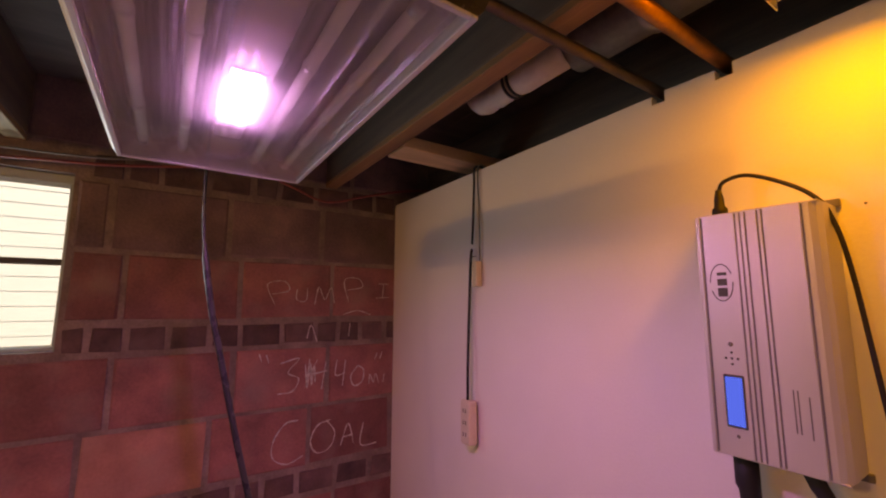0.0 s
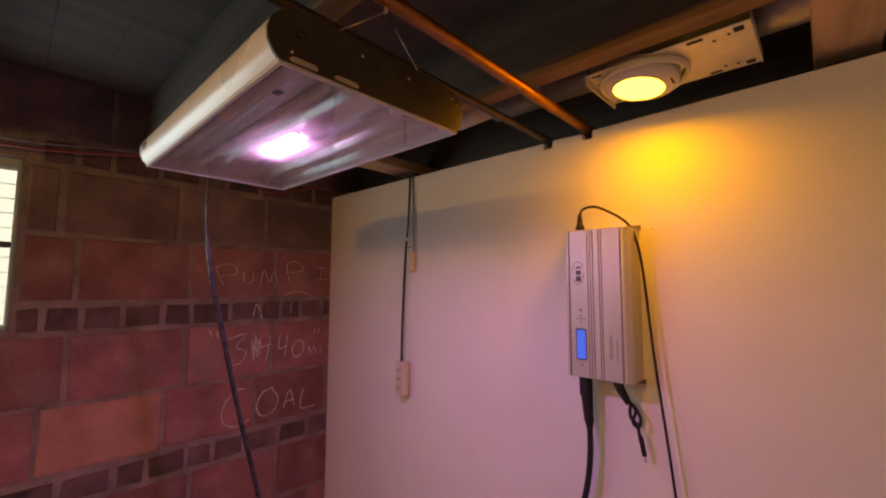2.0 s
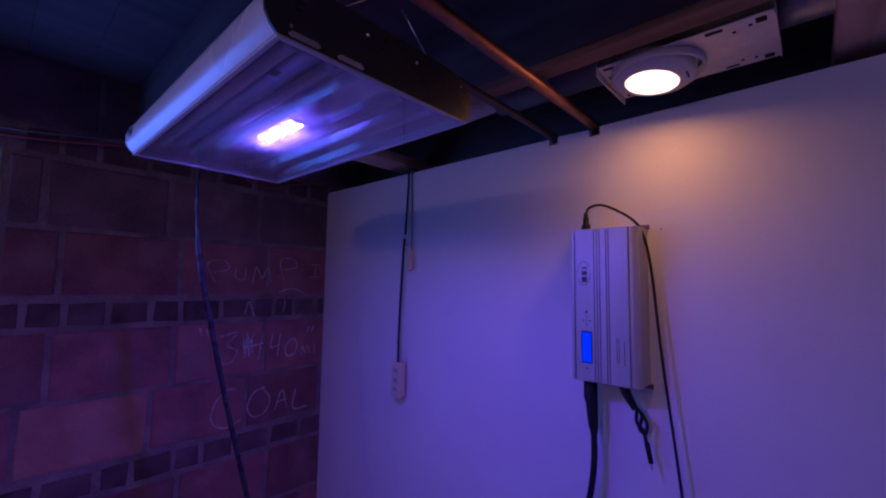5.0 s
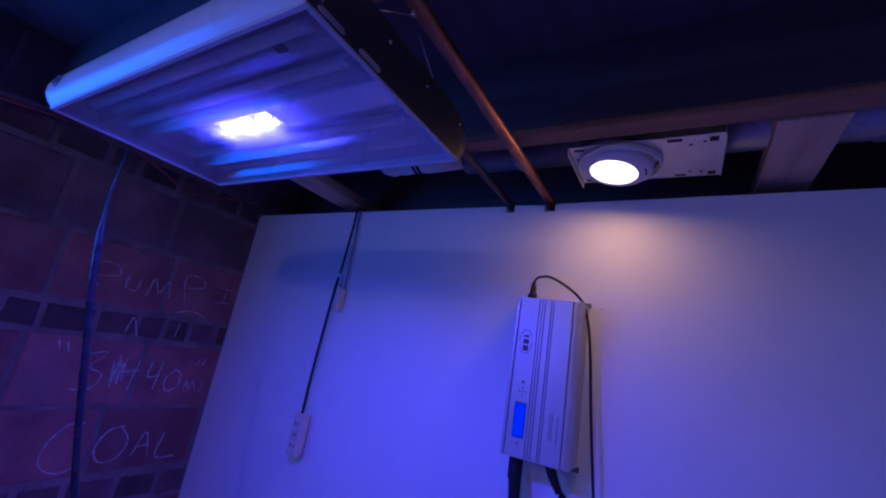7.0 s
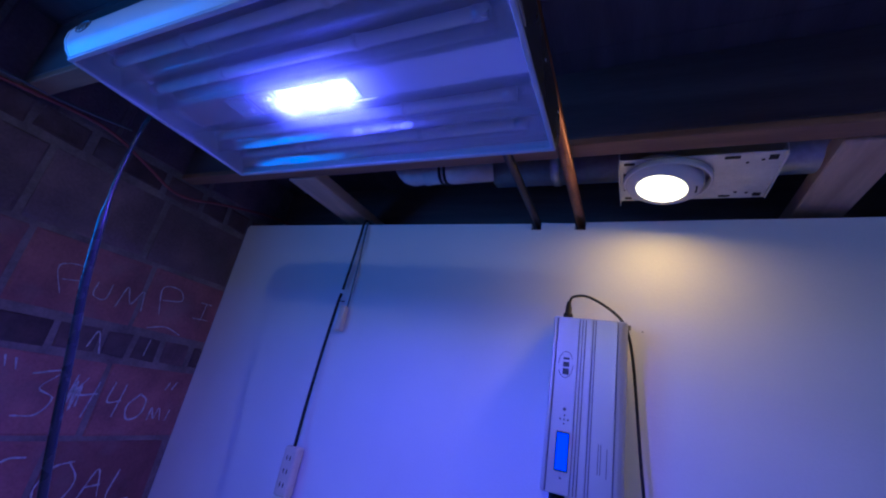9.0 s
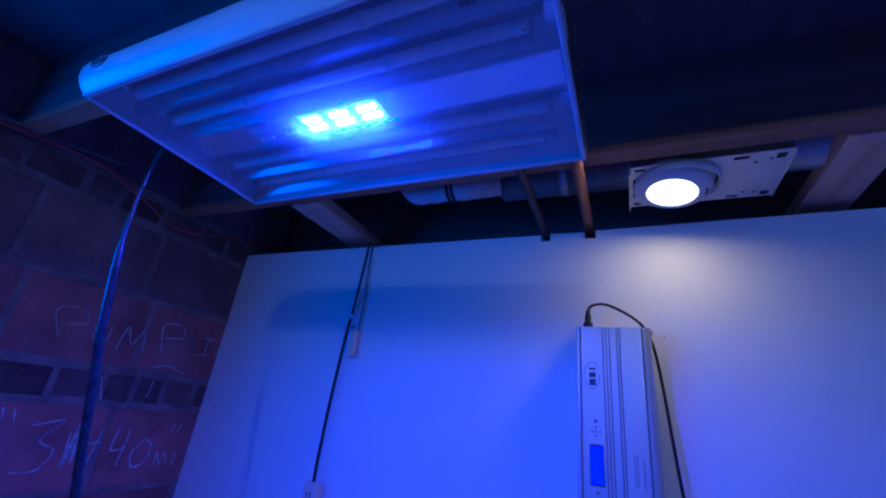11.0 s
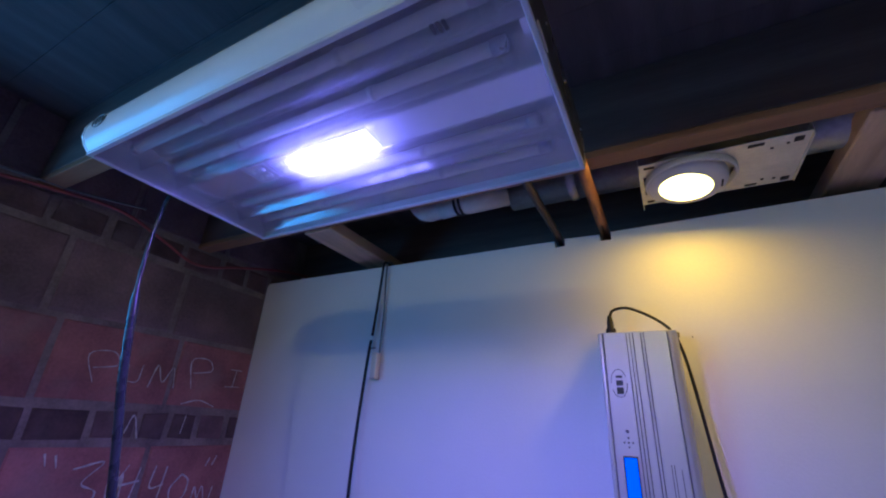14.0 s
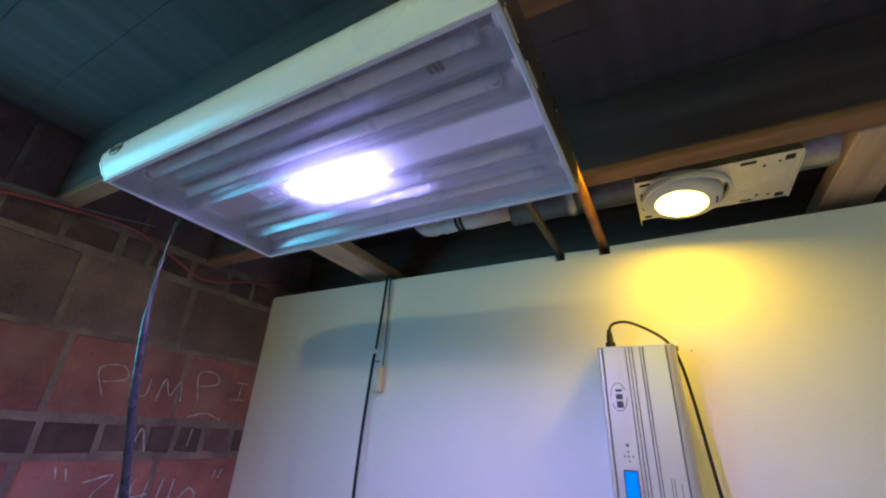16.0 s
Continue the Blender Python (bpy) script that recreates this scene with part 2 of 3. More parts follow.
def tube(bm, points, radius, sides=8, caps=True):
    """A round tube along points; radius is one number or one for each point."""
    pts = [Vector(q) for q in points]
    rs = radius if isinstance(radius, (list, tuple)) else [radius] * len(pts)
    up, rings = None, []
    for i, q in enumerate(pts):
        d = (pts[min(i + 1, len(pts) - 1)] - pts[max(i - 1, 0)]).normalized()
        if up is None:
            up = d.orthogonal().normalized()
        up = (up - d * up.dot(d)).normalized()
        side = d.cross(up)
        rings.append([bm.verts.new(q + rs[i] * (math.cos(a) * up + math.sin(a) * side)) for a in [2 * math.pi * k / sides for k in range(sides)]])
    for r, s in zip(rings, rings[1:]):
        for k in range(sides):
            bm.faces.new((r[k], r[(k + 1) % sides], s[(k + 1) % sides], s[k])).smooth = True
    if caps:
        bm.faces.new(rings[0][::-1])
        bm.faces.new(rings[-1])
    return bm


def lathe(bm, profile, m, sides=40):
    """Turns (radius, height) pairs round the z axis of the pose m."""
    rings = [[bm.verts.new(m @ Vector((r * math.cos(a), r * math.sin(a), h))) for a in [2 * math.pi * k / sides for k in range(sides)]] for r, h in profile]
    for r, s in zip(rings, rings[1:]):
        for k in range(sides):
            bm.faces.new((r[k], r[(k + 1) % sides], s[(k + 1) % sides], s[k])).smooth = True
    return bm


def mesh_from(name, bm, material):
    me = bpy.data.meshes.new(name)
    bm.to_mesh(me)
    bm.free()
    if material:
        me.materials.append(material)
    return me


def thing(name, at, label, category, group="", kind=""):
    ob = new(name)
    ob.empty_display_size = 0.05
    ob.matrix_basis = Matrix.Translation(at)
    return tagged(ob, label, category, group, kind)


def whole(name, bm, material, label, category, group="", kind=""):
    return tagged(new(name, mesh_from(name, bm, material)), label, category, group, kind)


def home(ob):
    return home(ob.parent) @ ob.matrix_parent_inverse @ ob.matrix_basis if ob.parent else ob.matrix_basis.copy()


def part(name, bm, material, parent, label=""):
    ob = new(name, mesh_from(name, bm, material))
    ob.parent = parent
    ob.matrix_parent_inverse = home(parent).inverted()
    return tagged(ob, label)


B = bmesh.new
TOP = 2.05                          # top edge of the white wall
WIN = (-1.92, -1.108, 1.462, 2.005)  # window opening: y from, to; z from, to

# ---- the large structure ----
bm = B()
nick = [(1.212, 1.24), (1.336, 1.366)]
outline = [(0.002, 0.0), (3.4, 0.0), (3.4, TOP + 0.028)]
for a, b in reversed(nick):
    outline += [(b, TOP + 0.003), (b, TOP - 0.02), (a, TOP - 0.02), (a, TOP)]
outline += [(0.012, TOP), (0.002, TOP - 0.012)]
wall_north = whole("wall_north", prism(bm, outline, "y", 0.0, 0.022), WHITE_WALL, "white painted board wall open to the joists above", "wall", kind="structure")
whole("wall_back", box(B(), (-0.3, 0.32, 0), (3.5, 0.5, 2.36)), DARKSTONE, "dark stone foundation behind the board wall", "wall", kind="structure")
# East wall, south wall and floor are out of view and serve as reflectors.
whole("wall_east", box(B(), (3.4, -3.4, 0), (3.6, 0.32, 2.36)), BOUNCE, "unseen concrete basement wall, made pale to bounce light", "wall", kind="structure")
whole("wall_south", box(B(), (-0.3, -3.6, 0), (3.6, -3.4, 2.36)), BOUNCE, "unseen concrete basement wall, made pale to bounce light", "wall", kind="structure")
whole("floor", box(B(), (-0.3, -3.6, -0.12), (3.6, 0.5, 0.0)), BOUNCE, "unseen concrete basement floor, made pale to bounce light", "floor", kind="structure")
bm = B()
y = -3.6
while y < 0.5:
    box(bm, (-0.3, y, 2.30 + random.uniform(0, 0.0015)), (3.6, y + 0.1395, 2.36), 0.001)
    y += 0.14
whole("ceiling", bm, SUBFLOOR, "dark underside of wooden floor boards", "ceiling", kind="structure")

wall_west = thing("wall_west", (0, -1.6, 0), "red clay block wall with sooty upper courses and chalk marks", "wall", kind="structure")
bm = B()
y0, y1, z0, z1 = WIN
for a, b in (((-0.24, -3.4, 0), (-0.005, y0, 2.30)), ((-0.24, y1, 0), (-0.005, 0.32, 2.30)),
             ((-0.24, y0, 0), (-0.005, y1, z0)), ((-0.24, y0, z1), (-0.005, y1, 2.30))):
    box(bm, a, b)
part("mortar", bm, MORTAR, wall_west, "grey smeared mortar")


def joist(y, x0=-0.02, x1=3.42):
    bm = B()
    box(bm, (x0, y - 0.024, 2.105), (x1, y + 0.024, 2.30), 0.003)
    ob = whole("joist", bm, JOIST, "old timber floor joist, shade put into its dark sides, browner bottom", "joist", "floor joists", "structure")
    # Separate strip so the joist's bottom reads lit against its darkened sides.
    part("joist_bottom", box(B(), (x0, y - 0.024, 2.087), (x1, y + 0.024, 2.105), 0.002), UNDERSIDE, ob, "brown joist bottom, lighter than the shaded sides")
    return ob


for y in (-0.298, -0.77, -1.25, -1.73, -2.21, -2.69, -3.17, 0.2):
    joist(y)

# blocking boards between the first joist and the wall
for x0, x1 in ((0.462, 0.575), (1.842, 1.945), (2.42, 2.53)):
    bm = B()
    box(bm, (x0, -0.264, 2.088), (x1, 0.176, 2.128), 0.003)
    whole("blocking_board", bm, PINE, "bare pine blocking board fixed between joist and wall", "board", "blocking boards", "structure")

# window
window = thing("window_1", (-0.06, (y0 + y1) / 2, z0), "small basement window with a dark bar and bright glass", "window", kind="structure")
bm = B()
f = 0.028
for a, b in (((-0.1, y0, z1 - f), (-0.03, y1, z1)), ((-0.1, y0, z0), (-0.03, y1, z0 + f * 0.5)),
             ((-0.1, y0, z0 + f * 0.5), (-0.03, y0 + f, z1 - f)), ((-0.1, y1 - 0.012, z0 + f * 0.5), (-0.03, y1, z1 - f))):
    box(bm, a, b, 0.003)
part("window_frame", bm, WINFRAME, window, "pale grey-green painted frame")
part("glazing_bar", box(B(), (-0.085, y0 + f, 1.722), (-0.045, y1 - 0.012, 1.74), 0.003), SASH, window, "dark horizontal bar")
for za, zb in ((z0 + f * 0.5, 1.722), (1.74, z1 - f)):
    p = part("pane", box(B(), (-0.068, y0 + f, za), (-0.064, y1 - 0.012, zb)), GLASS, window)
    p.visible_shadow = False

# outside: the neighbour's siding and the ground between
bm = B()
for a, b in (((-400, -400), (-0.24, 400)), ((3.6, -400), (400, 400)), ((-0.24, -400), (3.6, -3.6)), ((-0.24, 0.5), (3.6, 400))):
    box(bm, (*a, 1.2), (*b, 1.25))
whole("ground", bm, SOIL, "dry ground outside the basement window", "ground", kind="structure")
house = thing("neighbour_house", (-2.6, -1.5, 1.25), "clapboard side of the house next door, tinted blue as cool daylight", "house")
for i in range(24):
    bm = B()
    z = 1.25 + 0.11 * i
    prism(bm, [(-2.6, z), (-2.594, z), (-2.6, z + 0.115)], "y", -5.5, 2.5)
    part("clapboard", bm, SIDING, house)
part("corner_board", box(B(), (-2.6, -2.75, 1.25), (-2.55, -2.5, 3.9), 0.004), SIDING, house)
part("house_wall", box(B(), (-6, -5.5, 1.25), (-2.6, 2.5, 3.95)), SIDING, house)


# ---- under the ceiling ----
def pipe(name, x, z, r, material, label, y_far):
    bm = B()
    tube(bm, [(x, y_far, z), (x + 0.003, -0.9, z), (x, -0.3, z - 0.001), (x, 0.2, z)], r, 16)
    return whole(name, bm, material, label, "pipe")


pipe("copper_pipe", 1.351, 2.061, 0.0135, COPPER, "tarnished copper pipe running under the joists", -3.3)
pipe("iron_pipe", 1.226, 2.058, 0.0105, IRON, "thin dark iron pipe running under the joists", -3.3)

duct = thing("round_duct", (1.8, -0.145, 2.165), "dull galvanised round duct behind the joist", "duct")
bm = B()
tube(bm, [(1.13, -0.145, 2.17), (3.38, -0.145, 2.17)], 0.066, 28)
part("duct_pipe", bm, GALV, duct)
for x in (1.3, 2.02):
    bm = B()
    lathe(bm, [(0.0665, -0.012), (0.0695, -0.008), (0.0695, 0.008), (0.0665, 0.012)], pose(x, -0.145, 2.17, 0, 90, 0))
    part("seam", bm, GALV, duct)

wrap = thing("wrapped_pipe", (0.97, -0.19, 2.13), "white wrapped pipe elbow strapped beside the joist", "pipe")
bm = B()
tube(bm, smooth_line([(0.84, -0.19, 2.22), (0.85, -0.19, 2.15), (0.89, -0.19, 2.125), (0.94, -0.19, 2.125)], 5), [0.03] * 8 + [0.034] * 4 + [0.031] * 4, 14)
part("elbow", bm, PVC, wrap)
bm = B()
tube(bm, [(0.93, -0.19, 2.125), (0.99, -0.19, 2.127), (1.02, -0.19, 2.126), (1.13, -0.17, 2.14)], [0.035, 0.032, 0.036, 0.034], 14)
part("sleeve", bm, PVC, wrap)
for x in (0.985, 1.0):
    bm = B()
    lathe(bm, [(0.0345, -0.004), (0.0365, -0.004), (0.0365, 0.004), (0.0345, 0.004)], pose(x, -0.19, 2.127, 0, 90, 0), 20)
    part("strap", bm, RUBBER, wrap, "black strap")


# recessed downlight on its mounting plate
def downlight():
    t = thing("downlight", (DOWN[0], DOWN[1], 2.085), "lit swivel downlight on a galvanised mounting plate", "light")
    bm = B()
    box(bm, (1.458, -0.253, 2.083), (1.764, -0.066, 2.086), 0.0008)
    part("mounting_plate", bm, PLATE, t, "pale galvanised plate with slots")
    for x, flip in ((1.458, 1), (1.764, -1)):
        part("flange", box(B(), (x - 0.0012, -0.25, 2.066 if flip > 0 else 2.078), (x + 0.0012, -0.07, 2.105), 0.0004), PLATE, t)
    for a, b in (((1.468, -0.243), (1.49, -0.234)), ((1.468, -0.086), (1.484, -0.076)), ((1.466, -0.2), (1.472, -0.18)), ((1.466, -0.14), (1.472, -0.12)),
                 ((1.66, -0.246), (1.688, -0.236)), ((1.736, -0.243), (1.752, -0.226)), ((1.738, -0.09), (1.754, -0.075)), ((1.672, -0.082), (1.695, -0.075)),
                 ((1.7, -0.222), (1.706, -0.216)), ((1.725, -0.23), (1.731, -0.224)), ((1.7, -0.098), (1.706, -0.092)), ((1.722, -0.094), (1.728, -0.088))):
        part("slot", box(B(), (*a, 2.0815), (*b, 2.084), 0.003, 2), HOLE, t)
    for i in range(4):
        part("stamped_mark", box(B(), (1.692 + 0.008 * i, -0.19 + 0.004 * (i % 2), 2.0826), (1.6955 + 0.008 * i, -0.165 - 0.003 * (i % 3), 2.0835)), TRIM, t)
    part("paper_label", box(B(), (1.668, -0.125, 2.0824), (1.69, -0.105, 2.0835)), TRIM, t)
    m = Matrix.Translation((DOWN[0], DOWN[1], 2.083))
    bm = B()
    lathe(bm, [(0.078, 0.0), (0.09, 0.0), (0.0925, -0.003), (0.092, -0.013), (0.09, -0.016), (0.0865, -0.016), (0.0855, -0.012), (0.085, 0.0)], m)
    part("trim_ring", bm, TRIM, t, "round white trim ring")
    tilt = m @ pose(-0.008, 0.002, 0.003, -5, 6, 0)
    bm = B()
    lathe(bm, [(0.082, 0.006), (0.0835, -0.012), (0.0815, -0.0185), (0.075, -0.0245), (0.066, -0.0285), (0.0575, -0.0305), (0.055, -0.0315), (0.053, -0.0295)], tilt)
    part("swivel_cup", bm, TRIM, t, "tilted rounded lamp cup")
    part("cup_slot", slot_on(tilt), HOLE, t)
    bm = B()
    lathe(bm, [(0.0532, -0.0308), (0.04, -0.0318), (0.02, -0.0324), (0.0005, -0.0326)], tilt, 36)
    part("lens", bm, LENS_ON, t, "bright warm lens")
    return t


def slot_on(tilt):
    bm = box(B(), (0.0665, -0.013, -0.0275), (0.0715, 0.013, -0.024))
    bmesh.ops.transform(bm, matrix=tilt, verts=bm.verts)
    return bm


downlight()

# bare bulb further back in the room, which throws the shadow of the hanging light on the wall
BULB = (1.48, -2.21, 2.027)
bulb = thing("ceiling_bulb", BULB, "lit round bulb in a porcelain holder under a joist", "light")
bm = B()
lathe(bm, [(0.0005, -0.0215), (0.010, -0.019), (0.0175, -0.0115), (0.0205, -0.001), (0.0185, 0.012), (0.0155, 0.034)], Matrix.Translation(BULB), 24)
part("bulb", bm, BULB_ON, bulb)
bm = B()
lathe(bm, [(0.022, 0.03), (0.03, 0.045), (0.055, 0.05), (0.055, 0.06), (0.0005, 0.06)], Matrix.Translation(BULB), 24)
part("holder", bm, SOCKET, bulb)


# ---- the hanging aquarium light ----
def aquarium_light():
    x0, x1, yc = 0.762, 1.392, FIX[1]
    t = thing("aquarium_light", (FIX[0], yc, 1.868), "white hanging aquarium light with four tubes and lit LEDs", "light")
    side = [(-0.154, 1.868), (-0.162, 1.876), (-0.168, 1.888), (-0.169, 1.902), (-0.165, 1.916), (-0.154, 1.929), (-0.136, 1.937), (-0.11, 1.94)]
    # outer shell, open below
    ring = side + [(-a, z) for a, z in reversed(side)]
    inner = [(0.150, 1.868), (0.150, 1.934), (-0.150, 1.934), (-0.150, 1.868)]
    shell = prism(B(), [(yc + a, z) for a, z in ring + inner], "x", x0 + 0.004, x1 - 0.004)
    for f in shell.faces:
        f.smooth = True
    for e in shell.edges:
        e.smooth = len(e.link_faces) == 2 and e.calc_face_angle() < radians(42)
    part("housing", shell, FIXWHITE, t, "white curved aluminium housing")
    cap = [(yc + a * 1.004, z) for a, z in ring]
    for xa, xb in ((x0, x0 + 0.004), (x1 - 0.004, x1)):
        c = part("end_plate", prism(B(), cap, "x", xa, xb), CAPMETAL if xb > 1 else FIXWHITE, t, "dark polished end plate" if xb > 1 else "")
        if xb > 1:
            for a, b in ((-0.143, -0.105), (-0.083, -0.045)):
                part("slot", prism(B(), [(yc + a, 1.8735), (yc + a + 0.004, 1.8775), (yc + b - 0.004, 1.8775), (yc + b, 1.8735), (yc + b - 0.003, 1.871), (yc + a + 0.003, 1.871)], "x", xb - 0.001, xb + 0.0012), PLATE, c)
            for a, z in ((-0.14, 1.883), (-0.04, 1.92), (0.045, 1.92), (0.143, 1.922), (0.156, 1.892)):
                bm = B()
                lathe(bm, [(0.0004, 0.0012), (0.0017, 0.0009), (0.0021, 0.0)], pose(xb, yc + a, z, 0, 90, 0), 10)
                part("screw", bm, STEEL, c)
        else:
            bm = B()
            lathe(bm, [(0.0005, 0.002), (0.008, 0.0015), (0.009, 0.0)], pose(xa, yc - 0.15, 1.905, 0, -90, 0), 14)
            part("cable_plug", bm, STEEL, c)
    # bright lip round the opening
    bm = B()
    for a, b in (((x0, yc - 0.156, 1.8645), (x1, yc - 0.149, 1.8695)), ((x0, yc + 0.149, 1.8645), (x1, yc + 0.156, 1.8695)),
                 ((x0, yc - 0.149, 1.8645), (x0 + 0.006, yc + 0.149, 1.8695)), ((x1 - 0.006, yc - 0.149, 1.8645), (x1, yc + 0.149, 1.8695))):
        box(bm, a, b, 0.001)
    part("lip", bm, SOCKET, t, "pale frame lip")
    p = part("cover_sheet", box(B(), (x0 + 0.006, yc - 0.149, 1.867), (x1 - 0.006, yc + 0.149, 1.8705)), ACRYLIC, t, "clear acrylic cover, haze added to carry the LED glow")
    p.visible_shadow = False
    # reflectors: a folded trough over each tube
    tubes = (-0.118, -0.06, 0.06, 0.118)
    for a in tubes:
        h = 0.0285
        line = [(-h, 1.8765), (-h * 0.76, 1.8895), (-h * 0.5, 1.8995), (-h * 0.22, 1.905), (h * 0.22, 1.905), (h * 0.5, 1.8995), (h * 0.76, 1.8895), (h, 1.8765)]
        bm = B()
        rows = [[bm.verts.new((x, yc + a + u, z)) for u, z in line] for x in (x0 + 0.007, x1 - 0.007)]
        for i in range(len(line) - 1):
            bm.faces.new((rows[0][i], rows[0][i + 1], rows[1][i + 1], rows[1][i]))
        bmesh.ops.solidify(bm, geom=bm.faces[:], thickness=0.0008)
        part("reflector", bm, REFLECT, t, "bright folded reflector")
        tb = part("tube", tube(B(), [(x0 + 0.038, yc + a, 1.889), (x1 - 0.038, yc + a, 1.889)], 0.0079, 16), TUBE, t, "white fluorescent tube, unlit")
        for x, d in ((x0 + 0.03, 1), (x1 - 0.03, -1)):
            part("tube_cap", tube(B(), [(x + d * 0.006, yc + a, 1.889), (x + d * 0.022, yc + a, 1.889)], 0.0085, 14), STEEL, tb)
        for x in (x0 + 0.2, x1 - 0.2):
            bm = B()
            lathe(bm, [(0.0082, -0.004), (0.0096, -0.003), (0.0096, 0.003), (0.0082, 0.004)], pose(x, yc + a, 1.889, 0, 90, 0), 14)
            part("clip", bm, SOCKET, tb, "pale tube clip")
    for x, d in ((x0 + 0.004, 1), (x1 - 0.004, -1)):
        part("socket_strip", box(B(), (min(x, x + d * 0.02), yc - 0.149, 1.901), (max(x, x + d * 0.02), yc + 0.149, 1.922), 0.004), REFLECT, t)
    part("top_lining", box(B(), (x0 + 0.004, yc - 0.149, 1.925), (x1 - 0.004, yc + 0.149, 1.932)), REFLECT, t)
    # LED strip down the middle
    strip = part("led_strip", box(B(), (x0 + 0.008, yc - 0.0295, 1.884), (x1 - 0.008, yc + 0.0295, 1.892), 0.002), REFLECT, t, "metal LED strip")
    for dx in (-0.14, -0.09, -0.04, 0.006, 0.052):
        lit = dx > -0.05
        board = part("led_board", box(B(), (FIX[0] + dx - 0.022, yc - 0.02, 1.8825), (FIX[0] + dx + 0.022, yc + 0.02, 1.8845)), SOCKET, t)
        for i in range(3):
            for j in range(2):
                x, y = FIX[0] + dx - 0.01 + 0.01 * i, yc - 0.008 + 0.016 * j
                bm = B()
                lathe(bm, [(0.0005, -0.0042), (0.003, -0.0034), (0.0045, -0.0012), (0.0047, 0.0)], Matrix.Translation((x, y, 1.8826)), 12)
                part("led", bm, LED_ON if lit else TUBE, board)
    bm = B()
    tube(bm, [(0.801 + 0.017 * math.cos(a), yc - 0.1692, 1.902 + 0.009 * math.sin(a)) for a in [radians(15 * k) for k in range(25)]], 0.0009, 6)
    part("badge_oval", bm, GREYCORD, t, "thin grey oval badge outline")
    for i in range(3):
        part("badge_mark", box(B(), (0.791 + 0.008 * i, yc - 0.1702, 1.898), (0.796 + 0.008 * i, yc - 0.168, 1.906), 0.0004), GREYCORD, t, "grey badge mark")
    bm = B()
    for i in range(3):
        box(bm, (1.305 + 0.006 * i, yc - 0.125, 1.8655), (1.3085 + 0.006 * i, yc - 0.114, 1.8668))
    part("label_mark", bm, GROOVE, t, "small grey printed mark")
    return t


aquarium_light()

for ax, ay, ends in ((1.35, -0.745, ((1.372, -0.86), (1.385, -0.7))), (0.86, FIX[1], ((0.86, -0.86), (0.86, -0.69)))):
    hanger = thing("hanging_wire", (ax, FIX[1], 1.94), "thin steel wire holding the light to the joist", "wire", "hanging wires")
    apex = Vector((ax, ay, 2.088 if ax < 1 else 2.05))
    part("hook", tube(B(), [apex, apex - Vector((0, 0, 0.012))], 0.003, 8), STEEL, hanger)
    for e in ends:
        part("strand", tube(B(), [apex - Vector((0, 0, 0.01)), (*e, 1.938)], 0.0011, 6), STEEL, hanger)

# its lead, from the far end down to the floor
bm = B()
tube(bm, smooth_line([(0.762, -0.78, 1.905), (0.735, -0.788, 1.903), (0.712, -0.793, 1.87), (0.701, -0.787, 1.745), (0.7, -0.765, 1.6), (0.7, -0.742, 1.5), (0.7, -0.7, 1.32),
                      (0.7, -0.63, 1.05), (0.7, -0.57, 0.8), (0.7, -0.54, 0.4), (0.72, -0.53, 0.02)], 6), [0.0022] * 10 + [0.003 + 0.00006 * i for i in range(10)] + [0.0065] * 41, 10)
whole("power_lead", bm, LEADBLACK, "dark grey lead hanging from the aquarium light", "cable")


